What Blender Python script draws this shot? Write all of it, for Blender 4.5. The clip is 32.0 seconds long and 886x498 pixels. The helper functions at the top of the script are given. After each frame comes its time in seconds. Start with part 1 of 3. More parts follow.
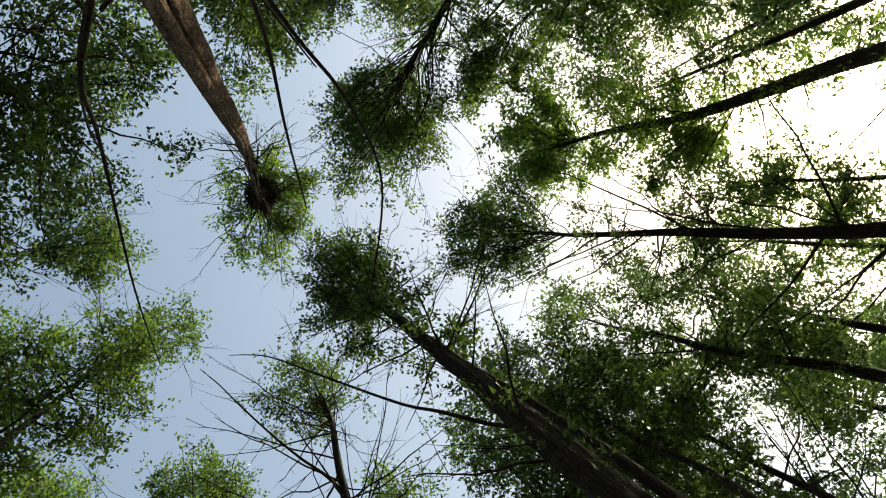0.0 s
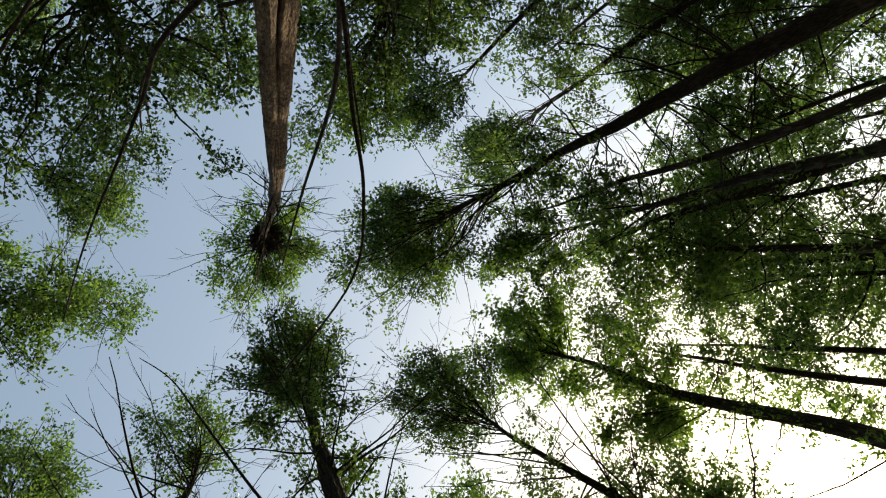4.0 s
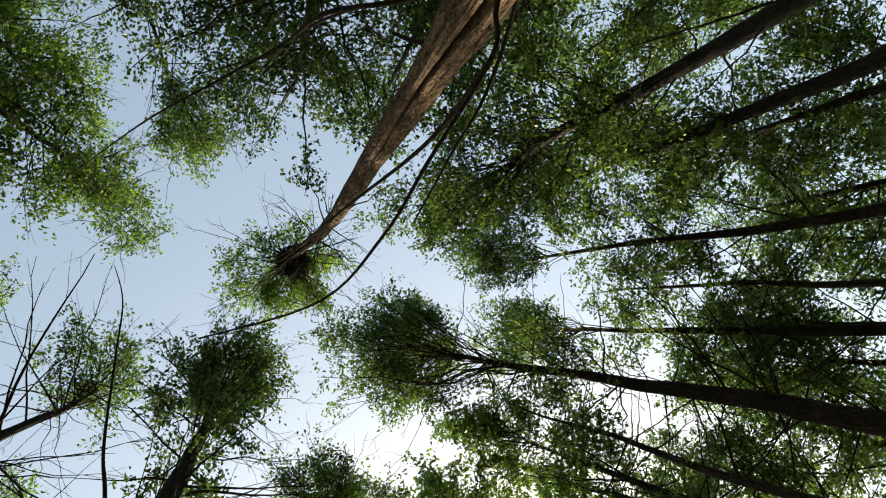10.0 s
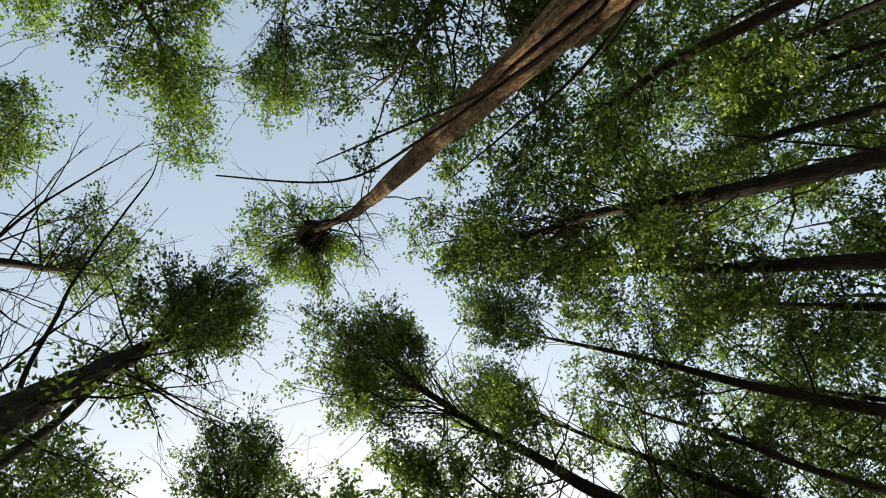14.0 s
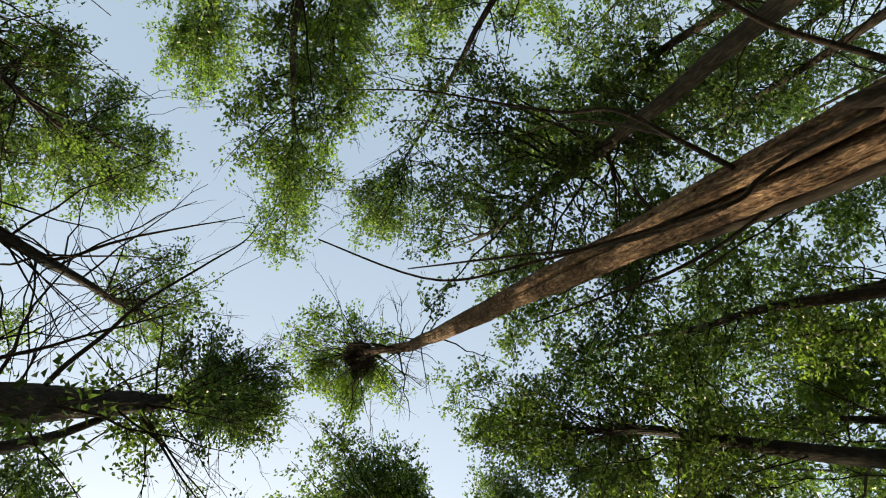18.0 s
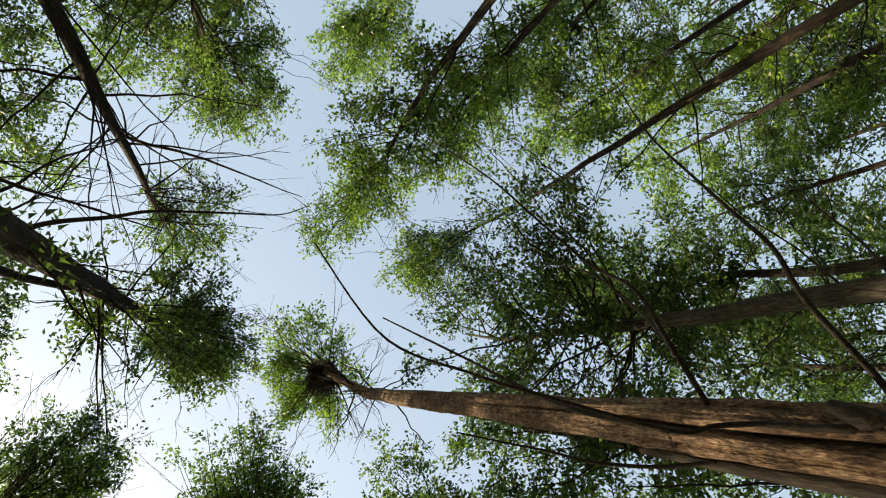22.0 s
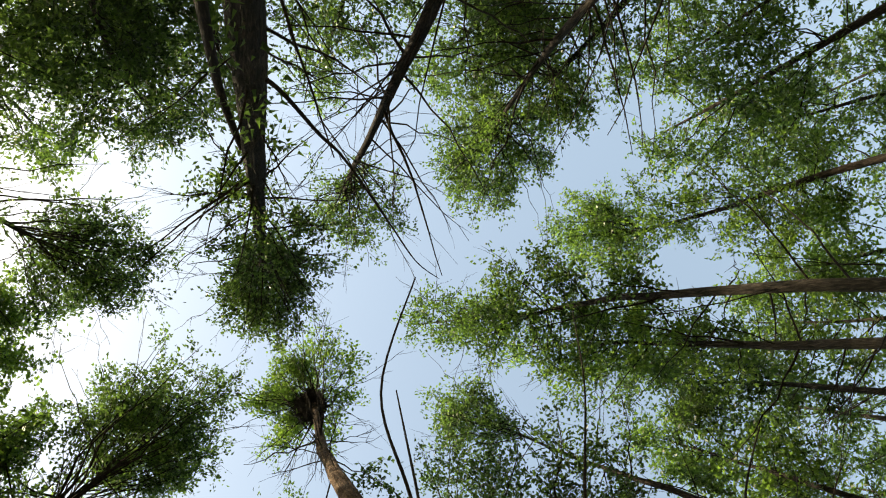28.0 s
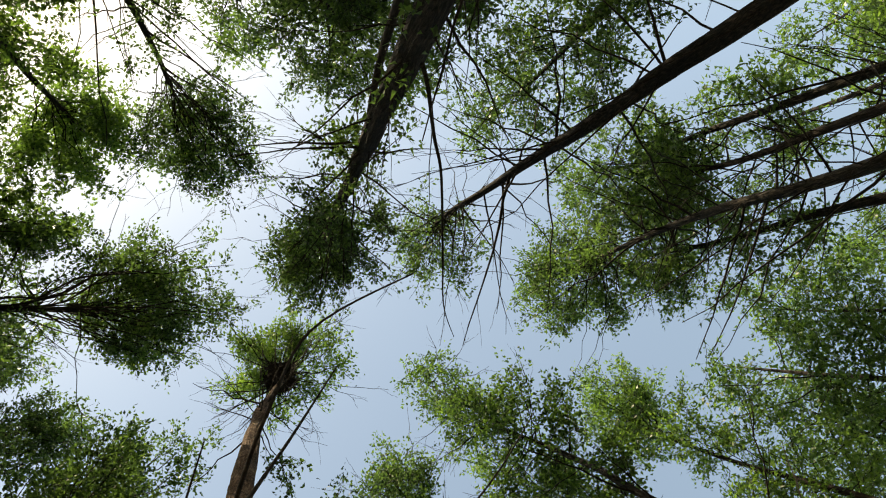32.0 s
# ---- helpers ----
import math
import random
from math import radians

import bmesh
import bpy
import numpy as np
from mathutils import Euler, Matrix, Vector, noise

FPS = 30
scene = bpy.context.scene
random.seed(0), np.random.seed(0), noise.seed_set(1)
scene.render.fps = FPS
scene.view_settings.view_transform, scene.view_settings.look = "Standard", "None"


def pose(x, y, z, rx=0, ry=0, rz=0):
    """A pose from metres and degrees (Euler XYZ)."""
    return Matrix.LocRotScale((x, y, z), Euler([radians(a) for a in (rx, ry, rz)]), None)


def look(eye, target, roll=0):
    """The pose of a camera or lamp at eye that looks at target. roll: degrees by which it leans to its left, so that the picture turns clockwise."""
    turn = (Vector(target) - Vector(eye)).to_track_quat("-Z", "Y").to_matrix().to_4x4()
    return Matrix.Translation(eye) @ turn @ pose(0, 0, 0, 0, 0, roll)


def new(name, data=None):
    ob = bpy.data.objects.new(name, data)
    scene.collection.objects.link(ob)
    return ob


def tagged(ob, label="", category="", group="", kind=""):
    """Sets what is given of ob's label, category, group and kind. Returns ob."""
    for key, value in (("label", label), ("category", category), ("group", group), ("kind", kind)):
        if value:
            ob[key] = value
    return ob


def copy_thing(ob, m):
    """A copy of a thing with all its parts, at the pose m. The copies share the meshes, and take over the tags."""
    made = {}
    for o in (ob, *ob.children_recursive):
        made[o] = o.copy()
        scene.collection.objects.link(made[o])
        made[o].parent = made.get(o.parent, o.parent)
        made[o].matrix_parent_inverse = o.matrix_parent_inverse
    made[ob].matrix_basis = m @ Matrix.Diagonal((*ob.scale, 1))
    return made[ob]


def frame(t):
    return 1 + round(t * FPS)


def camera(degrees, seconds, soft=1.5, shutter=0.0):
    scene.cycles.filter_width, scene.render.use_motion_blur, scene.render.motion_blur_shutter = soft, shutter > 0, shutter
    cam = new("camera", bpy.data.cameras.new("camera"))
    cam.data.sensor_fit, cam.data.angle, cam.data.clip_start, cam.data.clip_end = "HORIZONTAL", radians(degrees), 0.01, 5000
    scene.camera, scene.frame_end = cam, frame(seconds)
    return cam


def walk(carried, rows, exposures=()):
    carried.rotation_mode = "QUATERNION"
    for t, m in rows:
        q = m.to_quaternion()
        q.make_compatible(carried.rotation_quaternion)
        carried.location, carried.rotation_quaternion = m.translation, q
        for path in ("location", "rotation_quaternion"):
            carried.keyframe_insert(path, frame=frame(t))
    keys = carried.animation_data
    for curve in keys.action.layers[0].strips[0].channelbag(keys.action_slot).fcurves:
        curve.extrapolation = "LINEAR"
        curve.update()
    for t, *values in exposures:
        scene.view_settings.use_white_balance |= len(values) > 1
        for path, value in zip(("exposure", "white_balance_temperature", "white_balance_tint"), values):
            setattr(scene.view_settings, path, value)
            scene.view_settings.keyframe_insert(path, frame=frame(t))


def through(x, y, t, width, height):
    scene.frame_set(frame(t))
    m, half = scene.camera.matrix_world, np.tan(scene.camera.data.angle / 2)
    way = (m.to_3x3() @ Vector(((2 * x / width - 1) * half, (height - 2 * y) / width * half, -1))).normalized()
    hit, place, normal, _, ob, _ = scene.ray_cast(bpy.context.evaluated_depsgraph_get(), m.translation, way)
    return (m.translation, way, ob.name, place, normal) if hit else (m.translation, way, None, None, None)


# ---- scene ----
cam = camera(64.29, 32.0, soft=1.1)
# seconds, place, turn in degrees
PATH = [
    (0.0, 0.888, 0.404, 1.536, 179.43, 13.57, -151.63),
    (0.5, 0.904, 0.396, 1.548, -179.87, 14.00, -155.45),
    (1.0, 0.919, 0.385, 1.553, -178.96, 13.91, -158.85),
    (1.5, 0.918, 0.370, 1.554, -178.27, 13.74, -160.88),
    (2.0, 0.892, 0.357, 1.559, -178.56, 14.09, -166.53),
    (2.5, 0.847, 0.348, 1.557, -177.97, 14.46, -171.17),
    (3.0, 0.785, 0.338, 1.543, -177.37, 14.75, -175.71),
    (3.5, 0.711, 0.322, 1.506, -177.00, 14.73, -179.97),
    (5.5, 0.764, 0.296, 1.549, -175.97, 14.98, 167.57),
    (6.0, 0.716, 0.278, 1.544, -175.77, 14.83, 164.75),
    (6.5, 0.665, 0.252, 1.537, -175.63, 14.81, 161.35),
    (7.0, 0.613, 0.218, 1.527, -175.47, 14.56, 157.47),
    (7.5, 0.569, 0.190, 1.526, -175.45, 14.72, 152.65),
    (8.0, 0.540, 0.170, 1.533, -175.38, 14.89, 148.92),
    (8.5, 0.515, 0.154, 1.550, -175.14, 15.12, 144.96),
    (9.0, 0.493, 0.143, 1.553, -174.73, 15.05, 142.21),
    (9.5, 0.462, 0.130, 1.550, -174.42, 15.09, 139.59),
    (10.0, 0.421, 0.109, 1.543, -174.90, 14.87, 136.96),
    (10.5, 0.367, 0.083, 1.540, -175.34, 13.75, 135.81),
    (11.0, 0.300, 0.065, 1.545, -175.41, 13.22, 133.26),
    (11.5, 0.224, 0.048, 1.554, -175.41, 12.97, 129.43),
    (12.0, 0.138, 0.008, 1.551, -175.39, 12.97, 125.80),
    (12.5, 0.041, -0.064, 1.546, -175.55, 13.15, 122.73),
    (13.0, -0.057, -0.143, 1.549, -175.84, 13.84, 118.35),
    (13.5, -0.152, -0.220, 1.558, -175.85, 14.74, 114.86),
    (15.5, -0.460, -0.495, 1.540, -175.68, 15.79, 98.46),
    (16.0, -0.469, -0.488, 1.617, -174.97, 15.77, 92.81),
    (16.5, -0.481, -0.494, 1.655, -172.73, 15.62, 91.88),
    (17.0, -0.489, -0.500, 1.678, -170.71, 15.91, 88.08),
    (17.5, -0.495, -0.509, 1.687, -168.59, 14.63, 88.80),
    (18.0, -0.503, -0.516, 1.680, -166.95, 13.68, 91.47),
    (18.5, -0.505, -0.512, 1.669, -166.79, 13.26, 91.64),
    (19.0, -0.504, -0.501, 1.649, -167.28, 13.58, 88.49),
    (19.5, -0.506, -0.485, 1.623, -167.64, 14.34, 83.64),
    (20.0, -0.498, -0.451, 1.599, -167.91, 14.87, 79.15),
    (20.5, -0.477, -0.390, 1.585, -168.12, 15.22, 75.16),
    (21.0, -0.447, -0.319, 1.589, -168.85, 15.67, 68.85),
    (21.5, -0.431, -0.252, 1.583, -169.31, 16.13, 63.57),
    (22.0, -0.421, -0.187, 1.572, -169.60, 16.51, 58.27),
    (22.5, -0.417, -0.115, 1.558, -169.80, 16.65, 54.00),
    (23.0, -0.413, -0.040, 1.552, -169.91, 16.79, 49.26),
    (23.5, -0.409, 0.034, 1.549, -170.30, 16.11, 44.71),
    (24.0, -0.405, 0.113, 1.557, -170.81, 15.62, 40.33),
    (24.5, -0.406, 0.190, 1.573, -170.87, 15.21, 36.10),
    (25.0, -0.419, 0.266, 1.589, -170.70, 14.12, 31.17),
    (25.5, -0.441, 0.340, 1.605, -170.40, 14.21, 26.22),
    (27.5, -0.461, 0.141, 1.779, -171.59, 14.78, 9.14),
    (28.0, -0.415, 0.142, 1.790, -171.92, 14.64, 4.14),
    (28.5, -0.358, 0.146, 1.796, -172.06, 14.35, -0.29),
    (29.0, -0.277, 0.166, 1.793, -172.13, 14.29, -5.19),
    (29.5, -0.182, 0.211, 1.786, -172.06, 14.12, -9.71),
    (30.0, -0.096, 0.275, 1.780, -171.95, 14.00, -14.79),
    (30.5, -0.022, 0.338, 1.775, -171.97, 13.85, -19.52),
    (31.0, 0.030, 0.392, 1.764, -172.22, 13.70, -26.14),
    (31.5, 0.060, 0.429, 1.754, -172.96, 13.12, -30.10),
    (32.0, 0.070, 0.459, 1.753, -173.88, 12.64, -32.91),
]
walk(cam, [(t, pose(x, y, z, a, b, c)) for t, x, y, z, a, b, c in PATH], [(0.0, 1.19, 9201, 2), (2.0, 1.14, 9201, 2), (3.0, 1.05, 9201, 2), (6.0, 1.29, 9514, 2), (7.0, 1.46, 9615, 2), (10.0, 1.44, 9847, 2), (13.0, 1.53, 10160, 3), (16.0, 1.55, 10584, 3), (20.0, 1.79, 10546, 4), (25.0, 1.59, 10417, 4), (28.0, 1.69, 9906, 3), (30.0, 1.61, 9797, 3), (32.0, 1.39, 9699, 3)])

# ---- light ----
SUN_DIR = Vector((-0.66, -0.18, 0.73)).normalized()
world = bpy.data.worlds.new("sky")
scene.world = world
world.use_nodes = True
wn = world.node_tree.nodes
sky = wn.new("ShaderNodeTexSky")
sky.sky_type = "NISHITA"
sky.sun_disc = False
sky.sun_elevation = math.asin(SUN_DIR.z)
sky.sun_rotation = math.atan2(SUN_DIR.x, SUN_DIR.y)
sky.altitude, sky.air_density, sky.dust_density, sky.ozone_density = 100, 1.0, 1.1, 0.5
wn["Background"].inputs["Strength"].default_value = 0.15
world.node_tree.links.new(sky.outputs[0], wn["Background"].inputs[0])
sun = new("sun", bpy.data.lights.new("sun", "SUN"))
sun.data.energy, sun.data.angle, sun.data.color = 2.65, radians(0.53), (1.0, 0.95, 0.86)
sun.matrix_world = look(SUN_DIR * 60, (0, 0, 0))


# ---- materials ----
def material(name):
    m = bpy.data.materials.new(name)
    m.use_nodes = True
    return m, m.node_tree.nodes, m.node_tree.links, m.node_tree.nodes["Principled BSDF"]


def ramp(nodes, stops):
    r = nodes.new("ShaderNodeValToRGB")
    while len(r.color_ramp.elements) < len(stops):
        r.color_ramp.elements.new(0.5)
    for el, (at, col) in zip(r.color_ramp.elements, stops):
        el.position, el.color = at, (*col, 1)
    return r


def bark_material(name, dark, mid, light, bump=0.6, spread=0.27):
    """Fibrous bark: long vertical strips and fissures, patches of grey weathering."""
    m, n, l, bsdf = material(name)
    tc = n.new("ShaderNodeTexCoord")
    mp = n.new("ShaderNodeMapping")
    mp.inputs["Scale"].default_value = (1, 1, 0.14)
    l.new(tc.outputs["Object"], mp.inputs["Vector"])
    strips = n.new("ShaderNodeTexNoise")
    strips.inputs["Scale"].default_value = 48
    strips.inputs["Detail"].default_value = 8
    strips.inputs["Distortion"].default_value = 0.6
    l.new(mp.outputs[0], strips.inputs["Vector"])
    patch = n.new("ShaderNodeTexNoise")
    patch.inputs["Scale"].default_value = 2.6
    patch.inputs["Detail"].default_value = 5
    l.new(tc.outputs["Object"], patch.inputs["Vector"])
    flake = n.new("ShaderNodeTexVoronoi")
    flake.inputs["Scale"].default_value = 26
    mp2 = n.new("ShaderNodeMapping")
    mp2.inputs["Scale"].default_value = (1, 1, 0.12)
    l.new(tc.outputs["Object"], mp2.inputs["Vector"])
    l.new(mp2.outputs[0], flake.inputs["Vector"])
    a = n.new("ShaderNodeMath")
    a.operation = "MULTIPLY_ADD"
    l.new(patch.outputs["Fac"], a.inputs[0])
    a.inputs[1].default_value = 0.55
    b = n.new("ShaderNodeMath")
    b.operation = "MULTIPLY_ADD"
    l.new(strips.outputs["Fac"], b.inputs[0])
    b.inputs[1].default_value = 0.9
    b.inputs[2].default_value = -0.25
    l.new(b.outputs[0], a.inputs[2])
    r = ramp(n, [(0.49 - spread, dark), (0.49, mid), (0.49 + spread, light)])
    l.new(a.outputs[0], r.inputs[0])
    l.new(r.outputs[0], bsdf.inputs["Base Color"])
    bsdf.inputs["Roughness"].default_value = 0.9
    bsdf.inputs["Specular IOR Level"].default_value = 0.2
    h = n.new("ShaderNodeMath")
    h.operation = "MULTIPLY_ADD"
    l.new(flake.outputs["Distance"], h.inputs[0])
    h.inputs[1].default_value = -0.35
    l.new(strips.outputs["Fac"], h.inputs[2])
    bp = n.new("ShaderNodeBump")
    bp.inputs["Strength"].default_value = bump
    bp.inputs["Distance"].default_value = 0.04
    l.new(h.outputs[0], bp.inputs["Height"])
    l.new(bp.outputs[0], bsdf.inputs["Normal"])
    return m


def leaf_material(name, dark, mid, light, through_col, through=0.6):
    """Thin leaves: diffuse and translucent, each leaf a little different."""
    m, n, l, bsdf = material(name)
    geo = n.new("ShaderNodeNewGeometry")
    info = n.new("ShaderNodeObjectInfo")
    tc = n.new("ShaderNodeTexCoord")
    big = n.new("ShaderNodeTexNoise")
    big.inputs["Scale"].default_value = 1.7
    big.inputs["Detail"].default_value = 3
    l.new(tc.outputs["Object"], big.inputs["Vector"])
    mix = n.new("ShaderNodeMath")
    mix.operation = "MULTIPLY_ADD"
    l.new(geo.outputs["Random Per Island"], mix.inputs[0])
    mix.inputs[1].default_value = 0.55
    sub = n.new("ShaderNodeMath")
    sub.operation = "MULTIPLY_ADD"
    l.new(big.outputs["Fac"], sub.inputs[0])
    sub.inputs[1].default_value = 1.3
    sub2 = n.new("ShaderNodeMath")
    sub2.operation = "MULTIPLY_ADD"
    l.new(info.outputs["Random"], sub2.inputs[0])
    sub2.inputs[1].default_value = 0.3
    sub2.inputs[2].default_value = -0.57
    l.new(sub2.outputs[0], sub.inputs[2])
    l.new(sub.outputs[0], mix.inputs[2])
    r = ramp(n, [(0.1, dark), (0.5, mid), (0.95, light)])
    l.new(mix.outputs[0], r.inputs[0])
    l.new(r.outputs[0], bsdf.inputs["Base Color"])
    bsdf.inputs["Roughness"].default_value = 0.36
    bsdf.inputs["Specular IOR Level"].default_value = 0.48
    tr = n.new("ShaderNodeBsdfTranslucent")
    tint = n.new("ShaderNodeMix")
    tint.data_type, tint.blend_type = "RGBA", "MULTIPLY"
    tint.inputs["Factor"].default_value = 1.0
    l.new(r.outputs[0], tint.inputs["A"])
    tint.inputs["B"].default_value = (*through_col, 1)
    l.new(tint.outputs["Result"], tr.inputs["Color"])
    sh = n.new("ShaderNodeMixShader")
    sh.inputs[0].default_value = through
    l.new(bsdf.outputs[0], sh.inputs[1])
    l.new(tr.outputs[0], sh.inputs[2])
    l.new(sh.outputs[0], n["Material Output"].inputs["Surface"])
    return m


def fissured_bark(name):
    """Red-brown bark: long fibres, torn dark furrows and paler worn flakes."""
    m, n, l, bsdf = material(name)
    tc = n.new("ShaderNodeTexCoord")

    def noise(scale, stretch, detail, distortion=0.0):
        mp = n.new("ShaderNodeMapping")
        mp.inputs["Scale"].default_value = (1, 1, stretch)
        l.new(tc.outputs["Object"], mp.inputs["Vector"])
        t = n.new("ShaderNodeTexNoise")
        t.inputs["Scale"].default_value = scale
        t.inputs["Detail"].default_value = detail
        t.inputs["Distortion"].default_value = distortion
        l.new(mp.outputs[0], t.inputs["Vector"])
        return t.outputs["Fac"]

    def scaled(value, factor, add):
        q = n.new("ShaderNodeMath")
        q.operation = "MULTIPLY_ADD"
        l.new(value, q.inputs[0])
        q.inputs[1].default_value = factor
        if isinstance(add, float):
            q.inputs[2].default_value = add
        else:
            l.new(add, q.inputs[2])
        return q.outputs[0]

    fibre = noise(70, 0.26, 8, 0.5)
    furrow = noise(20, 0.2, 6, 1.4)
    flake = noise(22, 0.7, 7, 0.6)
    patch = noise(4.5, 0.6, 6)
    tone = scaled(fibre, 0.75, scaled(furrow, 0.6, scaled(flake, 0.65, scaled(patch, 0.6, -0.8))))
    r = ramp(n, [(0.24, (0.018, 0.0105, 0.0075)), (0.44, (0.086, 0.049, 0.033)), (0.58, (0.16, 0.096, 0.063)), (0.8, (0.34, 0.23, 0.157))])
    l.new(tone, r.inputs[0])
    l.new(r.outputs[0], bsdf.inputs["Base Color"])
    bsdf.inputs["Roughness"].default_value = 0.9
    bsdf.inputs["Specular IOR Level"].default_value = 0.2
    bp = n.new("ShaderNodeBump")
    bp.inputs["Strength"].default_value = 0.9
    bp.inputs["Distance"].default_value = 0.045
    l.new(scaled(furrow, 1.2, scaled(fibre, 0.6, scaled(flake, 0.3, 0.0))), bp.inputs["Height"])
    l.new(bp.outputs[0], bsdf.inputs["Normal"])
    return m


BARK_RED = fissured_bark("bark_red_brown")
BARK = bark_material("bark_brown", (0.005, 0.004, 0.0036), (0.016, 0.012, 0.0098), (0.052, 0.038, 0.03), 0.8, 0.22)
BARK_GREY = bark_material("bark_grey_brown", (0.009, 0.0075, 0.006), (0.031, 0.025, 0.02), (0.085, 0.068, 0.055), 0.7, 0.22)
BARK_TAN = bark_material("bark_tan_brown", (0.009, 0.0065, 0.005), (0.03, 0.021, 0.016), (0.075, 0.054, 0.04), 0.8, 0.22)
TWIG = bark_material("twig_bark", (0.01, 0.007, 0.006), (0.023, 0.017, 0.014), (0.065, 0.048, 0.037), 0.4)
LEAF = leaf_material("leaves_green", (0.008, 0.0135, 0.0058), (0.026, 0.0425, 0.0165), (0.06, 0.091, 0.029), (3.3, 3.8, 2.1))
LEAF_YOUNG = leaf_material("leaves_fresh_green", (0.011, 0.019, 0.007), (0.037, 0.06, 0.02), (0.08, 0.116, 0.033), (3.1, 3.6, 1.9))


# ---- building helpers ----
def mesh_of(name, verts, quads, mat, smooth=True):
    me = bpy.data.meshes.new(name)
    verts = np.asarray(verts, np.float32)
    quads = np.asarray(quads, np.int32)
    me.vertices.add(len(verts))
    me.vertices.foreach_set("co", verts.ravel())
    me.loops.add(quads.size)
    me.loops.foreach_set("vertex_index", quads.ravel())
    me.polygons.add(len(quads))
    me.polygons.foreach_set("loop_start", np.arange(0, quads.size, quads.shape[1], dtype=np.int32))
    me.polygons.foreach_set("loop_total", np.full(len(quads), quads.shape[1], np.int32))
    me.polygons.foreach_set("use_smooth", np.full(len(quads), smooth))
    me.materials.append(mat)
    me.update(calc_edges=True)
    return me


def part(name, me, parent, label="", kind=""):
    ob = new(name, me)
    ob.parent = parent
    return tagged(ob, label=label, kind=kind)


def tubes(paths, radii, sides):
    """Vertices and quads of tapered tubes along paths (k, n, 3) with radii (k, n), closed at their ends by their thinness."""
    paths, radii = np.asarray(paths, float), np.asarray(radii, float)
    k, n, _ = paths.shape
    tan = np.gradient(paths, axis=1)
    tan /= np.linalg.norm(tan, axis=2, keepdims=True) + 1e-9
    ref = np.where(np.abs(tan[:, :1, 2:3]) > 0.8, [[[1.0, 0, 0]]], [[[0, 0, 1.0]]])
    u = np.cross(tan, ref)
    u /= np.linalg.norm(u, axis=2, keepdims=True) + 1e-9
    v = np.cross(tan, u)
    a = np.arange(sides) * 2 * math.pi / sides
    ring = u[:, :, None] * np.cos(a)[None, None, :, None] + v[:, :, None] * np.sin(a)[None, None, :, None]
    verts = (paths[:, :, None] + ring * radii[:, :, None, None]).reshape(-1, 3)
    base = (np.arange(k)[:, None, None] * n + np.arange(n - 1)[None, :, None]) * sides
    s = np.arange(sides)[None, None, :]
    s2 = (s + 1) % sides
    quads = np.stack([base + s, base + s2, base + sides + s2, base + sides + s], -1).reshape(-1, 4)
    return verts, quads


def leaves_mesh(name, roots, tips, rng, mat, per, scatter=0.055, length=0.08, width=0.05, simple=True):
    """Many small pointed leaves set along twigs that run from roots to tips."""
    k = len(roots)
    f = rng.uniform(0.2, 1.05, (k, per, 1))
    run = tips - roots
    run_dir = run / (np.linalg.norm(run, axis=1, keepdims=True) + 1e-9)
    at = (roots[:, None] + run[:, None] * f + rng.normal(0, scatter, (k, per, 3))).reshape(-1, 3)
    way = (rng.normal(0, 0.6, (k, per, 3)) + run_dir[:, None] * 0.8 + [0, 0, -0.15]).reshape(-1, 3)
    way /= np.linalg.norm(way, axis=1, keepdims=True)
    side = np.cross(way, rng.normal(0, 0.7, way.shape) + [0, 0, 0.5])
    side /= np.linalg.norm(side, axis=1, keepdims=True) + 1e-9
    ln = length * rng.uniform(0.55, 1.3, (len(at), 1))
    wd = width * rng.uniform(0.65, 1.3, (len(at), 1))
    if simple:
        # one facet each, broad near the stalk and pointed
        verts = np.stack([at + side * wd * 0.5, at - side * wd * 0.5, at + way * ln], 1).reshape(-1, 3)
        return mesh_of(name, verts, np.arange(len(verts)).reshape(-1, 3), mat, smooth=False)
    fold = np.cross(way, side) * wd * 0.25
    mid = at + way * ln * 0.42
    verts = np.stack([at, mid + side * wd * 0.5 + fold, at + way * ln, mid - side * wd * 0.5 + fold], 1).reshape(-1, 3)
    return mesh_of(name, verts, np.arange(len(verts)).reshape(-1, 4), mat, smooth=False)


def spine_at(spine, z):
    """The trunk's axis at heights z, from rows of (x, y, z)."""
    z = np.asarray(z, float)
    return np.stack([np.interp(z, spine[:, 2], spine[:, 0]), np.interp(z, spine[:, 2], spine[:, 1]), z], -1)


def trunk_radius(z, top, r0, flare=0.5):
    u = np.clip(np.asarray(z, float) / top, 0, 1)
    return r0 * ((1 - u) ** 0.75 * 0.96 + 0.04) + r0 * flare * np.exp(-np.asarray(z, float) / 0.5)


def make_spine(base, mid, tip, rng, wobble=0.05, power=1.4):
    """The axis: straight from the foot to 14 m, then bending to the tip, with small bends."""
    z = np.linspace(-0.15, tip[2], 22)
    p0, pm, p2 = np.array([*base, -0.15]), np.array([*mid, 14.0]), np.array(tip, float)
    u = ((z - p0[2]) / (14.0 - p0[2]))[:, None]
    low = p0 + (pm - p0) * u
    v = np.clip((z - 14.0) / (p2[2] - 14.0), 0, 1)[:, None]
    # the straight line goes on above 14 m and is drawn over to the tip
    high = low + (p2 - (p0 + (pm - p0) * u[-1])) * v**power
    pts = np.where(z[:, None] < 14, low, high)
    pts[:, 2] = z
    bend = rng.normal(0, wobble, (22, 2))
    bend[1:-1] = (bend[:-2] + bend[1:-1] + bend[2:]) / 2
    pts[1:-1, :2] += bend[1:-1]
    return pts


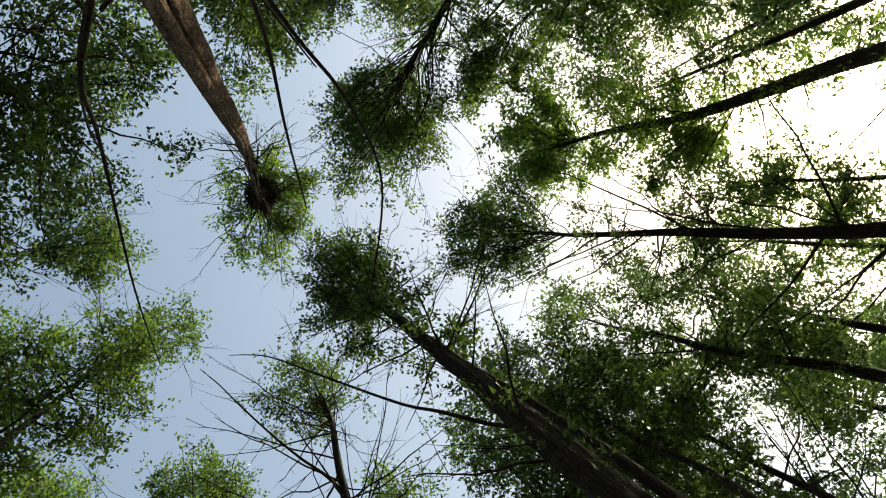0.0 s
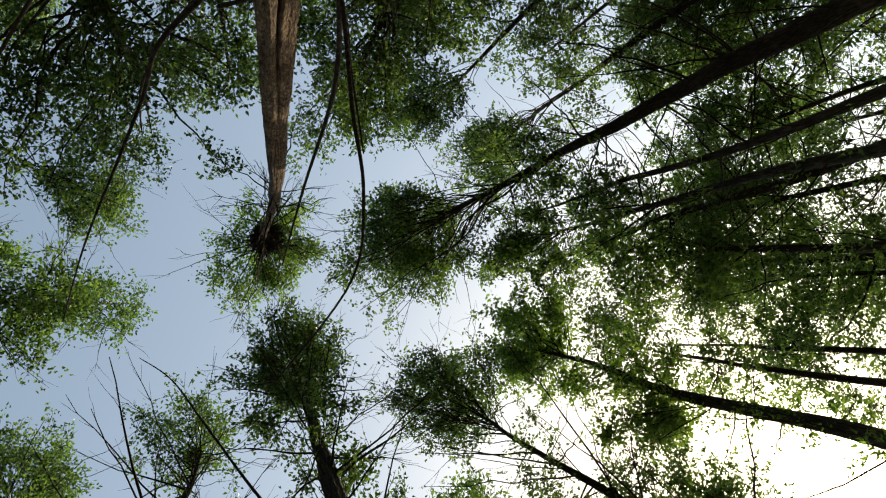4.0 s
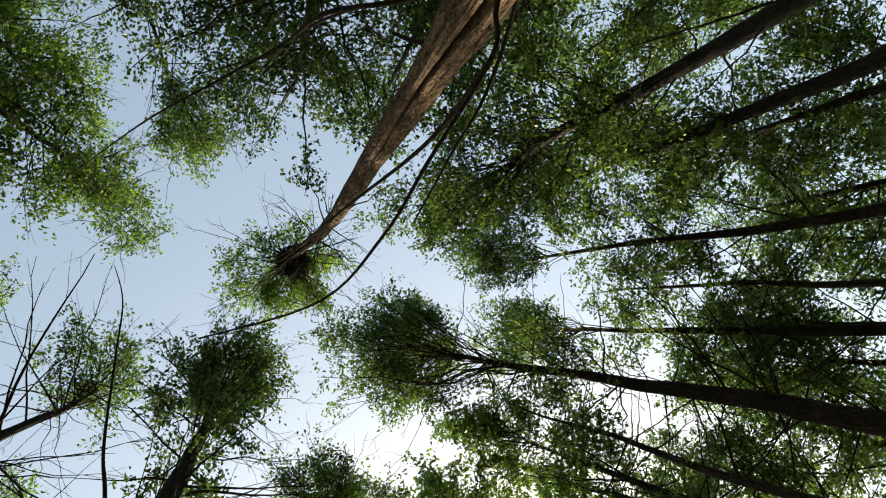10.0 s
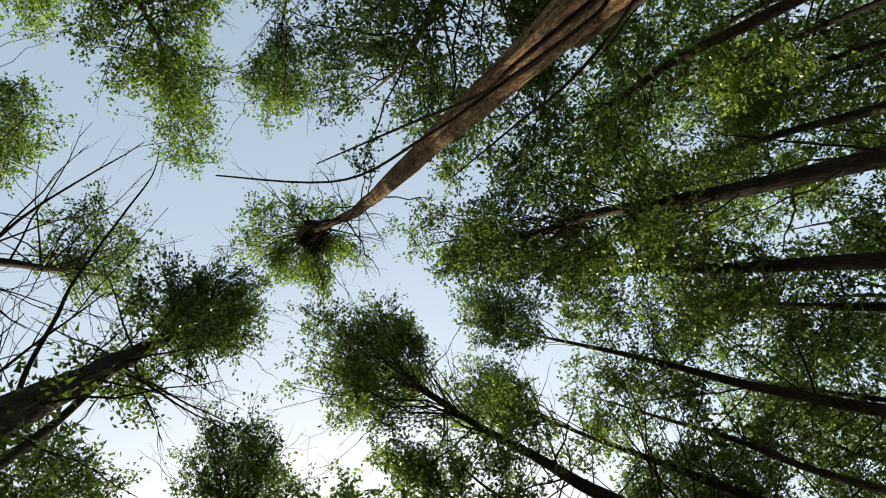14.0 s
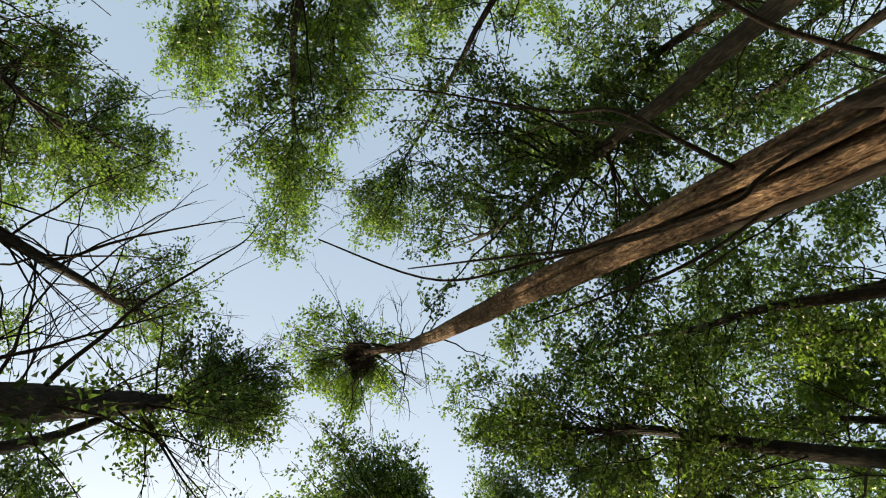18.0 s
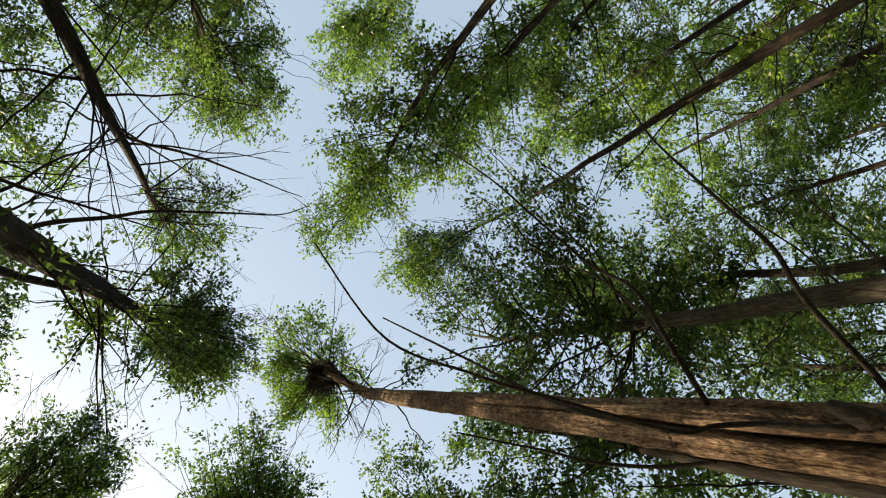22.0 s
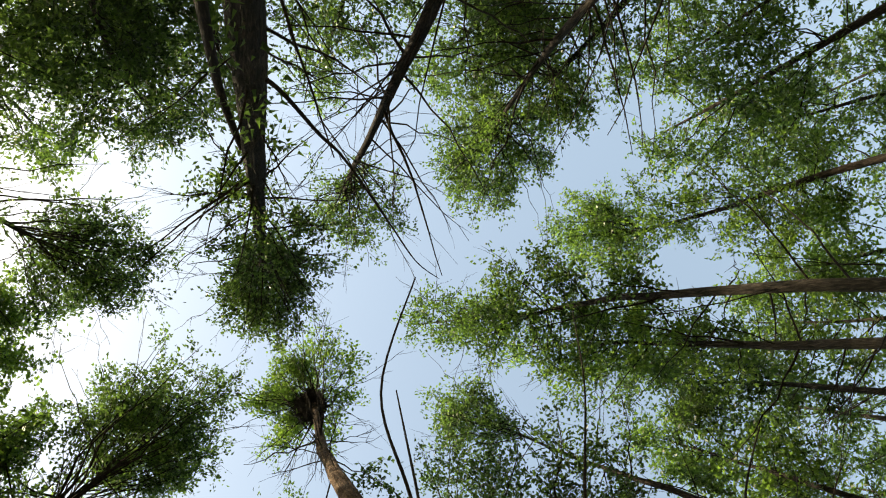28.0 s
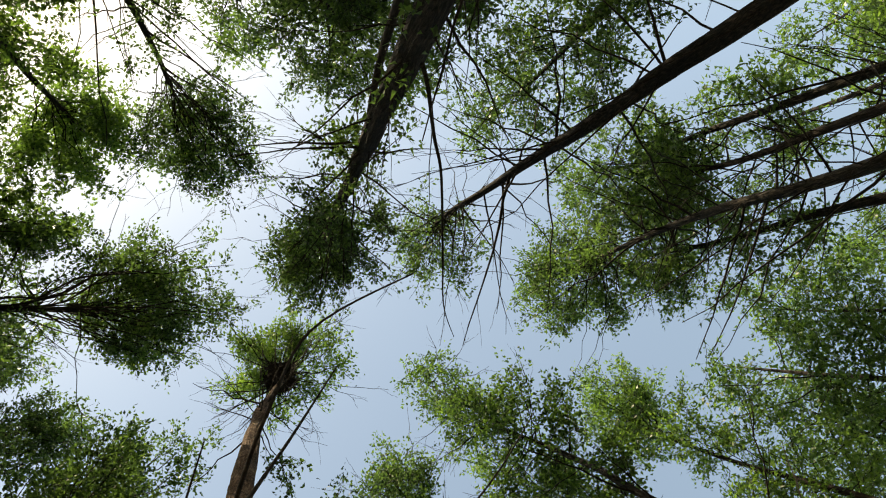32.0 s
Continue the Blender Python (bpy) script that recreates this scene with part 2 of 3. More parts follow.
def trunk_mesh(spine, top, r0, rng, mat, sides=14, rings=60, flute=0.08, groove=0.0, girth=None):
    """A tapered, fluted trunk with lumps, and one deep fissure where groove is given."""
    z = np.linspace(spine[0, 2], spine[-1, 2], rings)
    s = spine_at(spine, z)
    # round the joints of the axis
    for _ in range(3):
        s[1:-1] = (s[:-2] + 2 * s[1:-1] + s[2:]) / 4
    a = np.arange(sides) * 2 * math.pi / sides
    r = trunk_radius(z, top, r0)[:, None]
    if girth:
        r = np.interp(z, girth[0], girth[1])[:, None]
    ph = rng.uniform(0, 6.28, 6)
    twist = 0.12 * z[:, None]
    lump = 1 + flute * (np.sin(3 * a + ph[0] + twist) + 0.7 * np.sin(5 * a + ph[1] - 1.3 * twist)) + 0.04 * np.sin(2.1 * z[:, None] + ph[2] + 2 * np.sin(a))
    if groove:
        # two deep clefts that wind slowly up, and rough plates of bark between them
        for at, turn, deep, wide in ((-1.95, 0.07, 1.0, 0.09), (-2.75, -0.05, 0.4, 0.06), (-1.1, 0.1, 0.35, 0.06)):
            line = at + turn * (z[:, None] - 5) + 0.12 * np.sin(1.7 * z[:, None] + at * 5)
            d = (a[None] - line + math.pi) % (2 * math.pi) - math.pi
            fade = np.clip((9.5 - z[:, None]) / 4, 0.12, 1)
            lump = lump - groove * deep * np.exp(-((d / wide) ** 2)) * fade + groove * 0.08 * np.exp(-(((np.abs(d) - 0.28) / 0.14) ** 2)) * fade
    if sides >= 20:
        # rough plates of bark with long hollows between them
        k = 3.5 + sides / 34
        rough = np.array([[noise.noise((k * math.cos(b), k * math.sin(b), h * 1.6)) + 0.6 * noise.noise((2.4 * k * math.cos(b), 2.4 * k * math.sin(b), h * 4.5)) for b in a] for h in z])
        lump = lump + 0.085 * np.maximum(rough, -0.3) + 0.012 * (rough > 0.12)
    rad = r * lump
    verts = np.stack([s[:, None, 0] + rad * np.cos(a), s[:, None, 1] + rad * np.sin(a), np.repeat(z[:, None], sides, 1)], -1).reshape(-1, 3)
    b = np.arange(rings - 1)[:, None] * sides
    i = np.arange(sides)[None]
    j = (i + 1) % sides
    quads = np.stack([b + i, b + j, b + sides + j, b + sides + i], -1).reshape(-1, 4)
    return mesh_of("trunk", verts, quads, mat)


def limb_paths(starts, ends, rng, n=7, sag=0.12, kink=0.03):
    """Curved paths from starts to ends: they leave flat and turn up, with small kinks."""
    t = np.linspace(0, 1, n)[None, :, None]
    d = ends - starts
    ln = np.linalg.norm(d, axis=1)[:, None, None]
    p = starts[:, None] + d[:, None] * t
    p[..., 2] -= (sag * ln[..., 0]) * (4 * t[..., 0] * (1 - t[..., 0]))
    p += rng.normal(0, 1, p.shape) * kink * ln * np.sin(math.pi * t) ** 0.5
    return p


def crown_points(count, spine, z0, z1, rmax, rng, fill=0.4, full=0.45):
    """Twig ends inside an uneven crown: narrow at its foot, widest at `full` of its height, rounded at the top."""
    u = rng.uniform(0, 1, count * 3)
    prof = np.where(u < full, 0.35 + 0.65 * (u / full) ** 0.8, np.sqrt(1 - np.clip((u - full) / (1.02 - full), 0, 1) ** 2.2))
    keep = rng.uniform(0, 1, len(u)) < np.clip(prof, 0.15, 1) ** 1.3
    u, prof = u[keep][:count], prof[keep][:count]
    a = rng.uniform(0, 2 * math.pi, len(u))
    ph = rng.uniform(0, 6.28, 5)
    lobes = 1 + 0.16 * np.sin(2 * a + ph[0] + 5 * u) + 0.14 * np.sin(3 * a + ph[1] - 7 * u) + 0.1 * np.sin(5 * a + ph[2] + 9 * u)
    rho = np.sqrt(rng.uniform(fill**2, 1, len(u))) * lobes * prof * rmax
    z = z0 + (z1 - z0) * u
    p = spine_at(spine, np.minimum(z, spine[-1, 2]))
    p[:, 0] += rho * np.cos(a)
    p[:, 1] += rho * np.sin(a)
    p[:, 2] = z
    return p


def rounded_crown(count, centre, radius, half, rng, low=-0.6, fill=0.35):
    """Bough ends in a rounded, lobed crown round its centre, flat below."""
    d = rng.normal(0, 1, (count * 4, 3))
    d /= np.linalg.norm(d, axis=1, keepdims=True)
    d = d[d[:, 2] > low][:count]
    a = np.arctan2(d[:, 1], d[:, 0])
    ph = rng.uniform(0, 6.28, 3)
    lobes = 0.97 + 0.11 * np.sin(2 * a + ph[0]) + 0.12 * np.sin(3 * a + ph[1]) + 0.1 * np.sin(7 * a + ph[2])
    rho = rng.uniform(fill**2, 1, len(d)) ** 0.5 * lobes
    return np.array(centre) + d * rho[:, None] * [radius, radius, half]


def build_tree(seed, base, mid, tip, r0, z0, rmax, boughs, label, bark=None, leaf=None, bare=(0, 0, 0), per=17, twigs=24, tuft=0.4, crown=None,
               sides=14, rings=60, groove=0.0, full=0.5, length=0.08, width=0.05, bare_len=1.3, wobble=0.05, group="", bare_up=(0.15, 0.9), power=1.4, thin=2, flute=0.07, simple=True, girth=None, whips=0, single_twigs=False, low=-0.6, ivy=0, skirt=None, stout=1.0):
    """A tall narrow tree: trunk, limbs, twigs and crown. crown: centre and radius of a rounded crown, else the crown fills z0 to the top.
    bare: lowest and highest height and number of the dead limbs. ivy: sprays of leaves along the trunk. skirt: heights,
    radius and number of leafy boughs below a rounded crown."""
    rng = np.random.default_rng(seed)
    bark, leaf = bark or BARK, leaf or LEAF
    tree = tagged(new("tree"), label, "tree", group)
    tree.location = (base[0], base[1], 0)
    spine = make_spine((0, 0), (mid[0] - base[0], mid[1] - base[1]), (tip[0] - base[0], tip[1] - base[1], tip[2]), rng, wobble, power)
    top = tip[2]
    part("trunk", trunk_mesh(spine, top, r0, rng, bark, sides, rings, flute=flute, groove=groove, girth=girth), tree)
    # boughs that reach the crown's skin
    if crown:
        cx, cy, cz, rmax, half = crown
        ends = rounded_crown(boughs, (cx - base[0], cy - base[1], cz), rmax * 0.93, half, rng, low)
        if skirt:
            ends = np.concatenate([ends, crown_points(skirt[3], spine, skirt[0], skirt[1], skirt[2], rng)])
    else:
        ends = crown_points(boughs, spine, z0, top + 0.4, rmax, rng, full=full)
    count = len(ends)
    axis = spine_at(spine, np.clip(ends[:, 2], 0, top))
    out = np.linalg.norm(ends[:, :2] - axis[:, :2], axis=1)
    zs = np.clip(ends[:, 2] - 0.2 - out * (rng.uniform(0.25, 0.6, count) if crown else rng.uniform(0.4, 1.0, count)), 2.0, top - 0.15)
    starts = spine_at(spine, zs)
    paths = limb_paths(starts, ends, rng, 8, 0.1, 0.02)
    ln = np.linalg.norm(ends - starts, axis=1)
    rad = (0.004 + (0.0045 if crown else 0.007) * ln)[:, None] * np.linspace(1, 0.22, 8)[None]
    for i in range(count):
        part("branch", mesh_of("branch", *tubes(paths[i : i + 1], rad[i : i + 1], 5), TWIG), tree)
    # twigs along the outer part of each bough, with leaves along the twigs
    m = count * twigs
    w = np.repeat(np.arange(count), twigs)
    f = (0.5 + 0.5 * rng.uniform(0, 1, m) ** 0.7) if crown else (0.35 + 0.65 * rng.uniform(0, 1, m) ** 0.6)
    q = np.minimum((f * 7).astype(int), 6)
    root = paths[w, q] + (paths[w, q + 1] - paths[w, q]) * (f * 7 - q)[:, None]
    ahead = paths[w, q + 1] - paths[w, q]
    ahead /= np.linalg.norm(ahead, axis=1, keepdims=True) + 1e-9
    sway = rng.normal(0, 1, (m, 3)) * [1, 1, 0.75] + ahead * 0.3
    sway *= (tuft * rng.uniform(0.35, 1.0, m) / np.linalg.norm(sway, axis=1))[:, None]
    tips = root + sway
    part("fine_branching", mesh_of("fine_branching", *tubes(limb_paths(root[::thin], tips[::thin], rng, 3, 0.05, 0.06), np.linspace(0.0045, 0.002, 3)[None].repeat(len(root[::thin]), 0), 3), TWIG), tree, "thin dark twigs", "stuff")
    part("crown", leaves_mesh("crown", root, tips, rng, leaf, per, length=length, width=width, simple=simple), tree, "small green leaves in loose sprays", "stuff")
    if ivy:
        z = rng.uniform(4.5, 14.5, ivy)
        s = spine_at(spine, z)
        a = rng.uniform(0, 2 * math.pi, ivy)
        e = s + np.stack([np.cos(a), np.sin(a), rng.uniform(0.1, 0.9, ivy)], 1) * rng.uniform(0.25, 0.6, (ivy, 1))
        part("trunk_foliage", leaves_mesh("trunk_foliage", s, e, rng, leaf, 14, 0.04, length=0.09, width=0.045), tree, "short leafy sprouts along the trunk", "stuff")
    # thin leafless whips that stand out of the crown and curve up
    if whips:
        zw = rng.uniform(top - 3.5, top - 0.8, whips)
        a = rng.uniform(0, 2 * math.pi, whips)
        reach = rmax * rng.uniform(0.9, 1.3, whips) + rng.uniform(0.1, 0.8, whips)
        s = spine_at(spine, zw)
        if crown:
            s[:, :2] = 0.5 * s[:, :2] + 0.5 * np.array([crown[0] - base[0], crown[1] - base[1]])
        e = s + np.stack([np.cos(a) * reach, np.sin(a) * reach, reach * rng.uniform(0.5, 1.1, whips)], 1)
        wp = limb_paths(s, e, rng, 10, 0.13, 0.012)
        for i in range(whips):
            part("whip", mesh_of("whip", *tubes(wp[i : i + 1], np.linspace(0.011, 0.0035, 10)[None], 5), TWIG), tree)
        m = whips * 3
        w = rng.integers(0, whips, m)
        q = rng.integers(5, 9, m)
        d = wp[w, q + 1] - wp[w, q - 1]
        d /= np.linalg.norm(d, axis=1, keepdims=True)
        e2 = wp[w, q] + (d + rng.normal(0, 0.45, (m, 3))) * rng.uniform(0.2, 0.7, (m, 1))
        part("whip_branching", mesh_of("whip_branching", *tubes(limb_paths(wp[w, q], e2, rng, 5, 0.1, 0.02), np.linspace(0.005, 0.0025, 5)[None].repeat(m, 0), 3), TWIG), tree, "thin bare twigs", "stuff")
    lo, hi, count = bare
    if count:
        zb = rng.uniform(lo, hi, count)
        a = rng.uniform(0, 2 * math.pi, count)
        lb = bare_len * rng.uniform(0.5, 1.3, count)
        s = spine_at(spine, zb)
        e = s + np.stack([np.cos(a) * lb, np.sin(a) * lb, lb * rng.uniform(*bare_up, count)], 1)
        bp = limb_paths(s, e, rng, 8, 0.05, 0.01)
        br = ((0.006 + 0.005 * lb) * rng.uniform(0.75, 1.0 + 0.5 * stout, count) * stout)[:, None] * np.linspace(1, 0.25, 8)[None]
        limbs = []
        for i in range(count):
            limb = part("bare_branch", mesh_of("bare_branch", *tubes(bp[i : i + 1], br[i : i + 1], 5), TWIG), tree)
            limbs.append(limb)
        # side twigs on the bare limbs
        m = count * 3
        w = rng.integers(0, count, m)
        q = rng.integers(3, 7, m)
        s2 = bp[w, q]
        d = bp[w, q + 1] - bp[w, q - 1]
        d /= np.linalg.norm(d, axis=1, keepdims=True)
        e2 = s2 + (d + rng.normal(0, 0.32, (m, 3))) * rng.uniform(0.25, 0.8, (m, 1))
        twig_paths = limb_paths(s2, e2, rng, 5, 0.06, 0.015)
        twig_radii = np.linspace(0.006, 0.002, 5)[None].repeat(m, 0)
        if single_twigs:
            for i in range(m):
                part("twig", mesh_of("twig", *tubes(twig_paths[i : i + 1], twig_radii[i : i + 1], 3), TWIG), limbs[w[i]])
        else:
            part("dead_branching", mesh_of("dead_branching", *tubes(twig_paths, twig_radii, 3), TWIG), tree, "leafless dead twigs", "stuff")
    return tree


def branch_on(tree, points, r0, r1, name="branch", label=""):
    """One long branch along the given places (world), as a smooth tapered tube."""
    pts = np.array(points, float) - np.array(tree.location)
    t = np.linspace(0, len(pts) - 1, len(pts) * 6)
    i = np.clip(t.astype(int), 0, len(pts) - 2)
    f = (t - i)[:, None]
    p = lambda k: pts[np.clip(i + k, 0, len(pts) - 1)]
    c = 0.5 * (2 * p(0) + (p(1) - p(-1)) * f + (2 * p(-1) - 5 * p(0) + 4 * p(1) - p(2)) * f**2 + (3 * p(0) - p(-1) - 3 * p(1) + p(2)) * f**3)
    return part(name, mesh_of(name, *tubes(c[None], np.linspace(r0, r1, len(c))[None], 8), TWIG), tree, label)


# ---- ground ----
GROUND, gn, gl, gb = material("forest_floor")
g_tc = gn.new("ShaderNodeTexCoord")
g1 = gn.new("ShaderNodeTexNoise")
g1.inputs["Scale"].default_value = 0.7
g1.inputs["Detail"].default_value = 10
gl.new(g_tc.outputs["Object"], g1.inputs["Vector"])
g2 = ramp(gn, [(0.35, (0.035, 0.026, 0.017)), (0.52, (0.075, 0.056, 0.034)), (0.65, (0.04, 0.055, 0.02))])
gl.new(g1.outputs["Fac"], g2.inputs[0])
gl.new(g2.outputs[0], gb.inputs["Base Color"])
gb.inputs["Roughness"].default_value = 0.95
bm = bmesh.new()
bmesh.ops.create_circle(bm, cap_ends=True, segments=64, radius=1500)
me = bpy.data.meshes.new("ground")
bm.to_mesh(me)
bm.free()
me.materials.append(GROUND)
tagged(new("ground", me), "brown forest floor of litter and low grass", "ground", kind="structure")

# ---- the trees round the clearing ----
nest_tree = build_tree(1, (0.95, 2.62), (0.52, 1.82), (0.77, 1.03, 19.2), 0.228, 16.4, 1.3, 70, "tall red-brown fissured tree with a bird nest in its crown",
                       BARK_RED, LEAF_YOUNG, (11.5, 16.6, 36), bare_len=1.2, bare_up=(0.6, 1.7), per=11, twigs=12, tuft=0.46, crown=(0.75, 1.1, 18.0, 1.5, 1.2), low=-0.75, whips=16, single_twigs=True, simple=False, sides=120, rings=300, groove=0.7, flute=0.04, girth=((0, 4, 4.8, 5.5, 6.3, 7, 10, 14, 19.2), (0.2, 0.172, 0.168, 0.167, 0.15, 0.137, 0.12, 0.085, 0.012)), wobble=0.015, power=0.8)
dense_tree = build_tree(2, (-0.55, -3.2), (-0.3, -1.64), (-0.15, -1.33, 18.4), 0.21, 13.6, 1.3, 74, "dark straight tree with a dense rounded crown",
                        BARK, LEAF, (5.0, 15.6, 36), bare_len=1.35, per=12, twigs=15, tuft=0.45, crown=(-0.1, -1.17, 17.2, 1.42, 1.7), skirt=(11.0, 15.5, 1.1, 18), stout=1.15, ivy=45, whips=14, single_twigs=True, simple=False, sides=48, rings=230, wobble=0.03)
NEAR = [
    # seed, foot, axis at 14 m, tip, trunk radius, foot of the crown, crown radius, boughs, rounded crown (centre, radius, half height), bare limbs, leaf, label
    (3, (3.23, -7.23), (1.84, -3.84), (1.6, -2.85, 18.6), 0.2, 14, 1.3, 50, (1.89, -2.68, 17.3, 1.45, 1.7), (8, 16.5, 40), LEAF, "straight grey-brown tree with a thin airy crown"),
    (4, (6.63, -0.02), (4.99, -0.19), (3.5, -0.19, 19.6), 0.1, 10.5, 1.2, 45, None, (6, 16, 30), LEAF_YOUNG, "slender tree with a tapering fresh green crown"),
    (5, (-6.98, 5.03), (-4.62, 3.29), (-2.4, 1.7, 18.6), 0.22, 13.6, 1.75, 105, (-2.3, 1.45, 17.3, 1.85, 1.8), (7, 16.5, 64), LEAF, "stout dark tree with a broad rounded crown"),
    (6, (-7.28, -3.95), (-5.44, -2.78), (-3.7, -1.93, 18.6), 0.17, 11, 1.55, 66, (-3.4, -1.8, 17.3, 1.5, 1.7), (6, 15.5, 50), LEAF, "slender tree with a rounded soft crown"),
    (7, (6.48, 0.7), (6.6, 0.56), (6.11, 0.57, 18.8), 0.1, 10.5, 1.2, 42, None, (5, 15, 26), LEAF_YOUNG, "slender straight tree with an open crown"),
    (8, (6.62, 3.04), (5.89, 2.81), (4.3, 2.1, 18.6), 0.105, 13, 0.95, 34, (4.04, 1.94, 17.3, 1.0, 1.7), (6, 16, 30), LEAF, "slender tree with a small dense crown tip"),
    (9, (-1.29, 5.77), (-0.86, 4.88), (-0.5, 3.96, 17.3), 0.15, 8.5, 1.7, 74, None, (4, 13, 24), LEAF, "leafy tree with a dark trunk"),
    (10, (2.85, 3.8), (2.9, 3.8), (3.2, 3.7, 17.5), 0.14, 7.5, 2.15, 70, None, (4, 13, 26), LEAF, "dense leafy tree beside the nest tree"),
    (11, (-5.61, 7.93), (-4.03, 6.14), (-2.9, 4.75, 18.6), 0.15, 12, 1, 34, (-2.57, 4.64, 17.3, 0.92, 1.6), (6, 15, 24), LEAF, "slender tree with a narrow crown"),
    (12, (-7.0, 7.0), (-5.5, 5.2), (-4.9, 4.3, 18.6), 0.15, 12.3, 1.35, 40, (-4.22, 3.63, 17.3, 1.1, 1.7), (6, 14, 22), LEAF, "slender tree with an open crown"),
    (13, (4.9, -5.9), (5.0, -4.9), (4.9, -3.8, 18.6), 0.16, 12, 1.85, 66, (5.05, -3.98, 17.3, 1.9, 1.7), (5, 15, 60), LEAF, "tree with a broad weeping crown"),
    (14, (9.49, -2.29), (8.91, -2.04), (7.98, -2.2, 18.6), 0.12, 11.9, 1.7, 56, (7.81, -2.24, 17.3, 1.4, 1.7), (5, 9, 10), LEAF_YOUNG, "tree with a bright fresh green crown"),
    (15, (1.7, -8.2), (1.55, -7.0), (1.3, -6.1, 18.2), 0.16, 10, 1.5, 50, None, (5, 10, 14), LEAF, "leafy tree with a rounded crown"),
    (16, (-6.66, -1.18), (-6.09, -0.85), (-5.48, -0.59, 18.7), 0.17, 10.8, 1.65, 58, (-5.5, -0.55, 16.9, 1.5, 1.8), (5, 13, 22), LEAF_YOUNG, "tree with a bright fresh green crown"),
    (17, (-3.6, -7.8), (-3.2, -6.7), (-3.0, -6.2, 18.8), 0.18, 10.2, 1.9, 74, None, (5, 13, 30), LEAF, "leafy tree with a broad crown"),
    (18, (9.88, 4.25), (9.51, 3.29), (9.29, 3.08, 18.8), 0.115, 12.6, 1.35, 36, None, (5, 10, 10), LEAF_YOUNG, "slender tree with a bright green crown"),
    (19, (9.8, 1.5), (9.4, 1.6), (9.2, 1.6, 18.5), 0.115, 12.3, 1.2, 34, None, (5, 10, 10), LEAF, "slender tree with an open crown"),
    (20, (-8.3, 3.9), (-7.3, 2.4), (-6.9, 1.4, 18.5), 0.16, 12.8, 2.0, 22, None, (6, 14, 22), LEAF_YOUNG, "leafy tree with a deep green crown"),
    (21, (-7.4, -6.4), (-7.5, -5.8), (-7.4, -5.3, 18.5), 0.16, 12.3, 1.8, 34, None, (5, 9, 10), LEAF, "leafy tree with a rounded crown"),
    (22, (-1.4, 11.0), (-0.9, 9.8), (-0.6, 9.0, 18.0), 0.16, 12.6, 1.7, 36, None, (3, 7, 8), LEAF, "leafy tree with a deep crown"),
    (23, (-4.6, 9.9), (-4.3, 9.6), (-4.2, 9.4, 18.0), 0.16, 12.6, 1.9, 52, None, (3, 7, 8), LEAF, "leafy tree with a deep crown"),
    (24, (-2.4, 6.5), (-2.35, 6.4), (-2.3, 6.6, 17.5), 0.16, 9.6, 1.4, 30, None, (4, 8, 8), LEAF, "leafy tree with a narrow crown"),
    (25, (6.2, 9.9), (6.0, 9.7), (5.8, 9.5, 18.0), 0.17, 12.6, 1.9, 32, None, (3, 7, 8), LEAF, "leafy tree with a deep crown"),
    (26, (1.11, 8.22), (0.86, 7.41), (0.64, 6.71, 17.5), 0.16, 10.8, 1.6, 26, None, (4, 8, 8), LEAF, "leafy tree with a dark crown"),
    (27, (6.68, -6.66), (6.45, -5.73), (6.04, -5.27, 18.2), 0.15, 11.9, 1.5, 40, None, (5, 10, 30), LEAF, "slender tree with long leafless lower branches"),
    (28, (5.68, -7.31), (4.67, -6.94), (4.39, -6.37, 18.2), 0.15, 11.5, 1.5, 34, None, (5, 10, 30), LEAF, "slender tree with long leafless lower branches"),
    (29, (-1.0, -6.5), (-0.9, -5.6), (-0.8, -5.2, 17.0), 0.11, 8.5, 1.2, 44, None, (5, 9, 14), LEAF, "thin leafy tree with a dark trunk"),
    (30, (-9.6, 8.4), (-8.9, 7.5), (-8.5, 7.0, 18.2), 0.15, 12.6, 1.8, 37, None, (4, 8, 8), LEAF_YOUNG, "leafy tree with a slim trunk"),
    (31, (-11.2, 4.2), (-10.3, 3.6), (-9.9, 3.2, 18.2), 0.15, 13, 1.4, 34, None, (4, 8, 8), LEAF, "leafy tree with a slim trunk"),
    (33, (-5.3, -4.57), (-4.66, -4.69), (-4.44, -4.52, 17.8), 0.14, 9.5, 1.6, 44, None, (4, 8, 10), LEAF, "leafy tree with a slim dark trunk"),
    (34, (-6.4, 2.6), (-5.9, 2.2), (-5.6, 2.0, 17.6), 0.13, 12.3, 1.2, 32, (-5.25, 1.45, 16.7, 1.15, 1.5), (5, 14, 22), LEAF_YOUNG, "leafy tree with a slim dark trunk"),
    (35, (-8.0, 1.7), (-7.7, 1.5), (-7.5, 1.4, 17.6), 0.14, 12.3, 1.5, 28, None, (5, 14, 22), LEAF_YOUNG, "leafy tree with a fresh green crown"),
    (36, (1.75, 5.5), (1.7, 5.0), (1.5, 4.4, 17.2), 0.12, 8.1, 1.5, 29, None, (4, 8, 8), LEAF, "leafy tree with a slim dark trunk"),
    (37, (-9.5, 0.2), (-9.2, -0.2), (-8.9, -0.4, 17.2), 0.12, 11.8, 1.5, 13, None, (4, 8, 8), LEAF, "leafy tree with a slim dark trunk"),
    (38, (-11.9, -0.3), (-11.5, -0.7), (-11.2, -0.8, 17.8), 0.13, 12, 1.6, 18, None, (4, 8, 8), LEAF_YOUNG, "leafy tree with a slim trunk"),
    (39, (-8.6, -4.9), (-8.1, -4.5), (-7.8, -4.3, 16.8), 0.12, 10.5, 1, 20, None, (4, 8, 8), LEAF_YOUNG, "leafy tree with a slim trunk"),
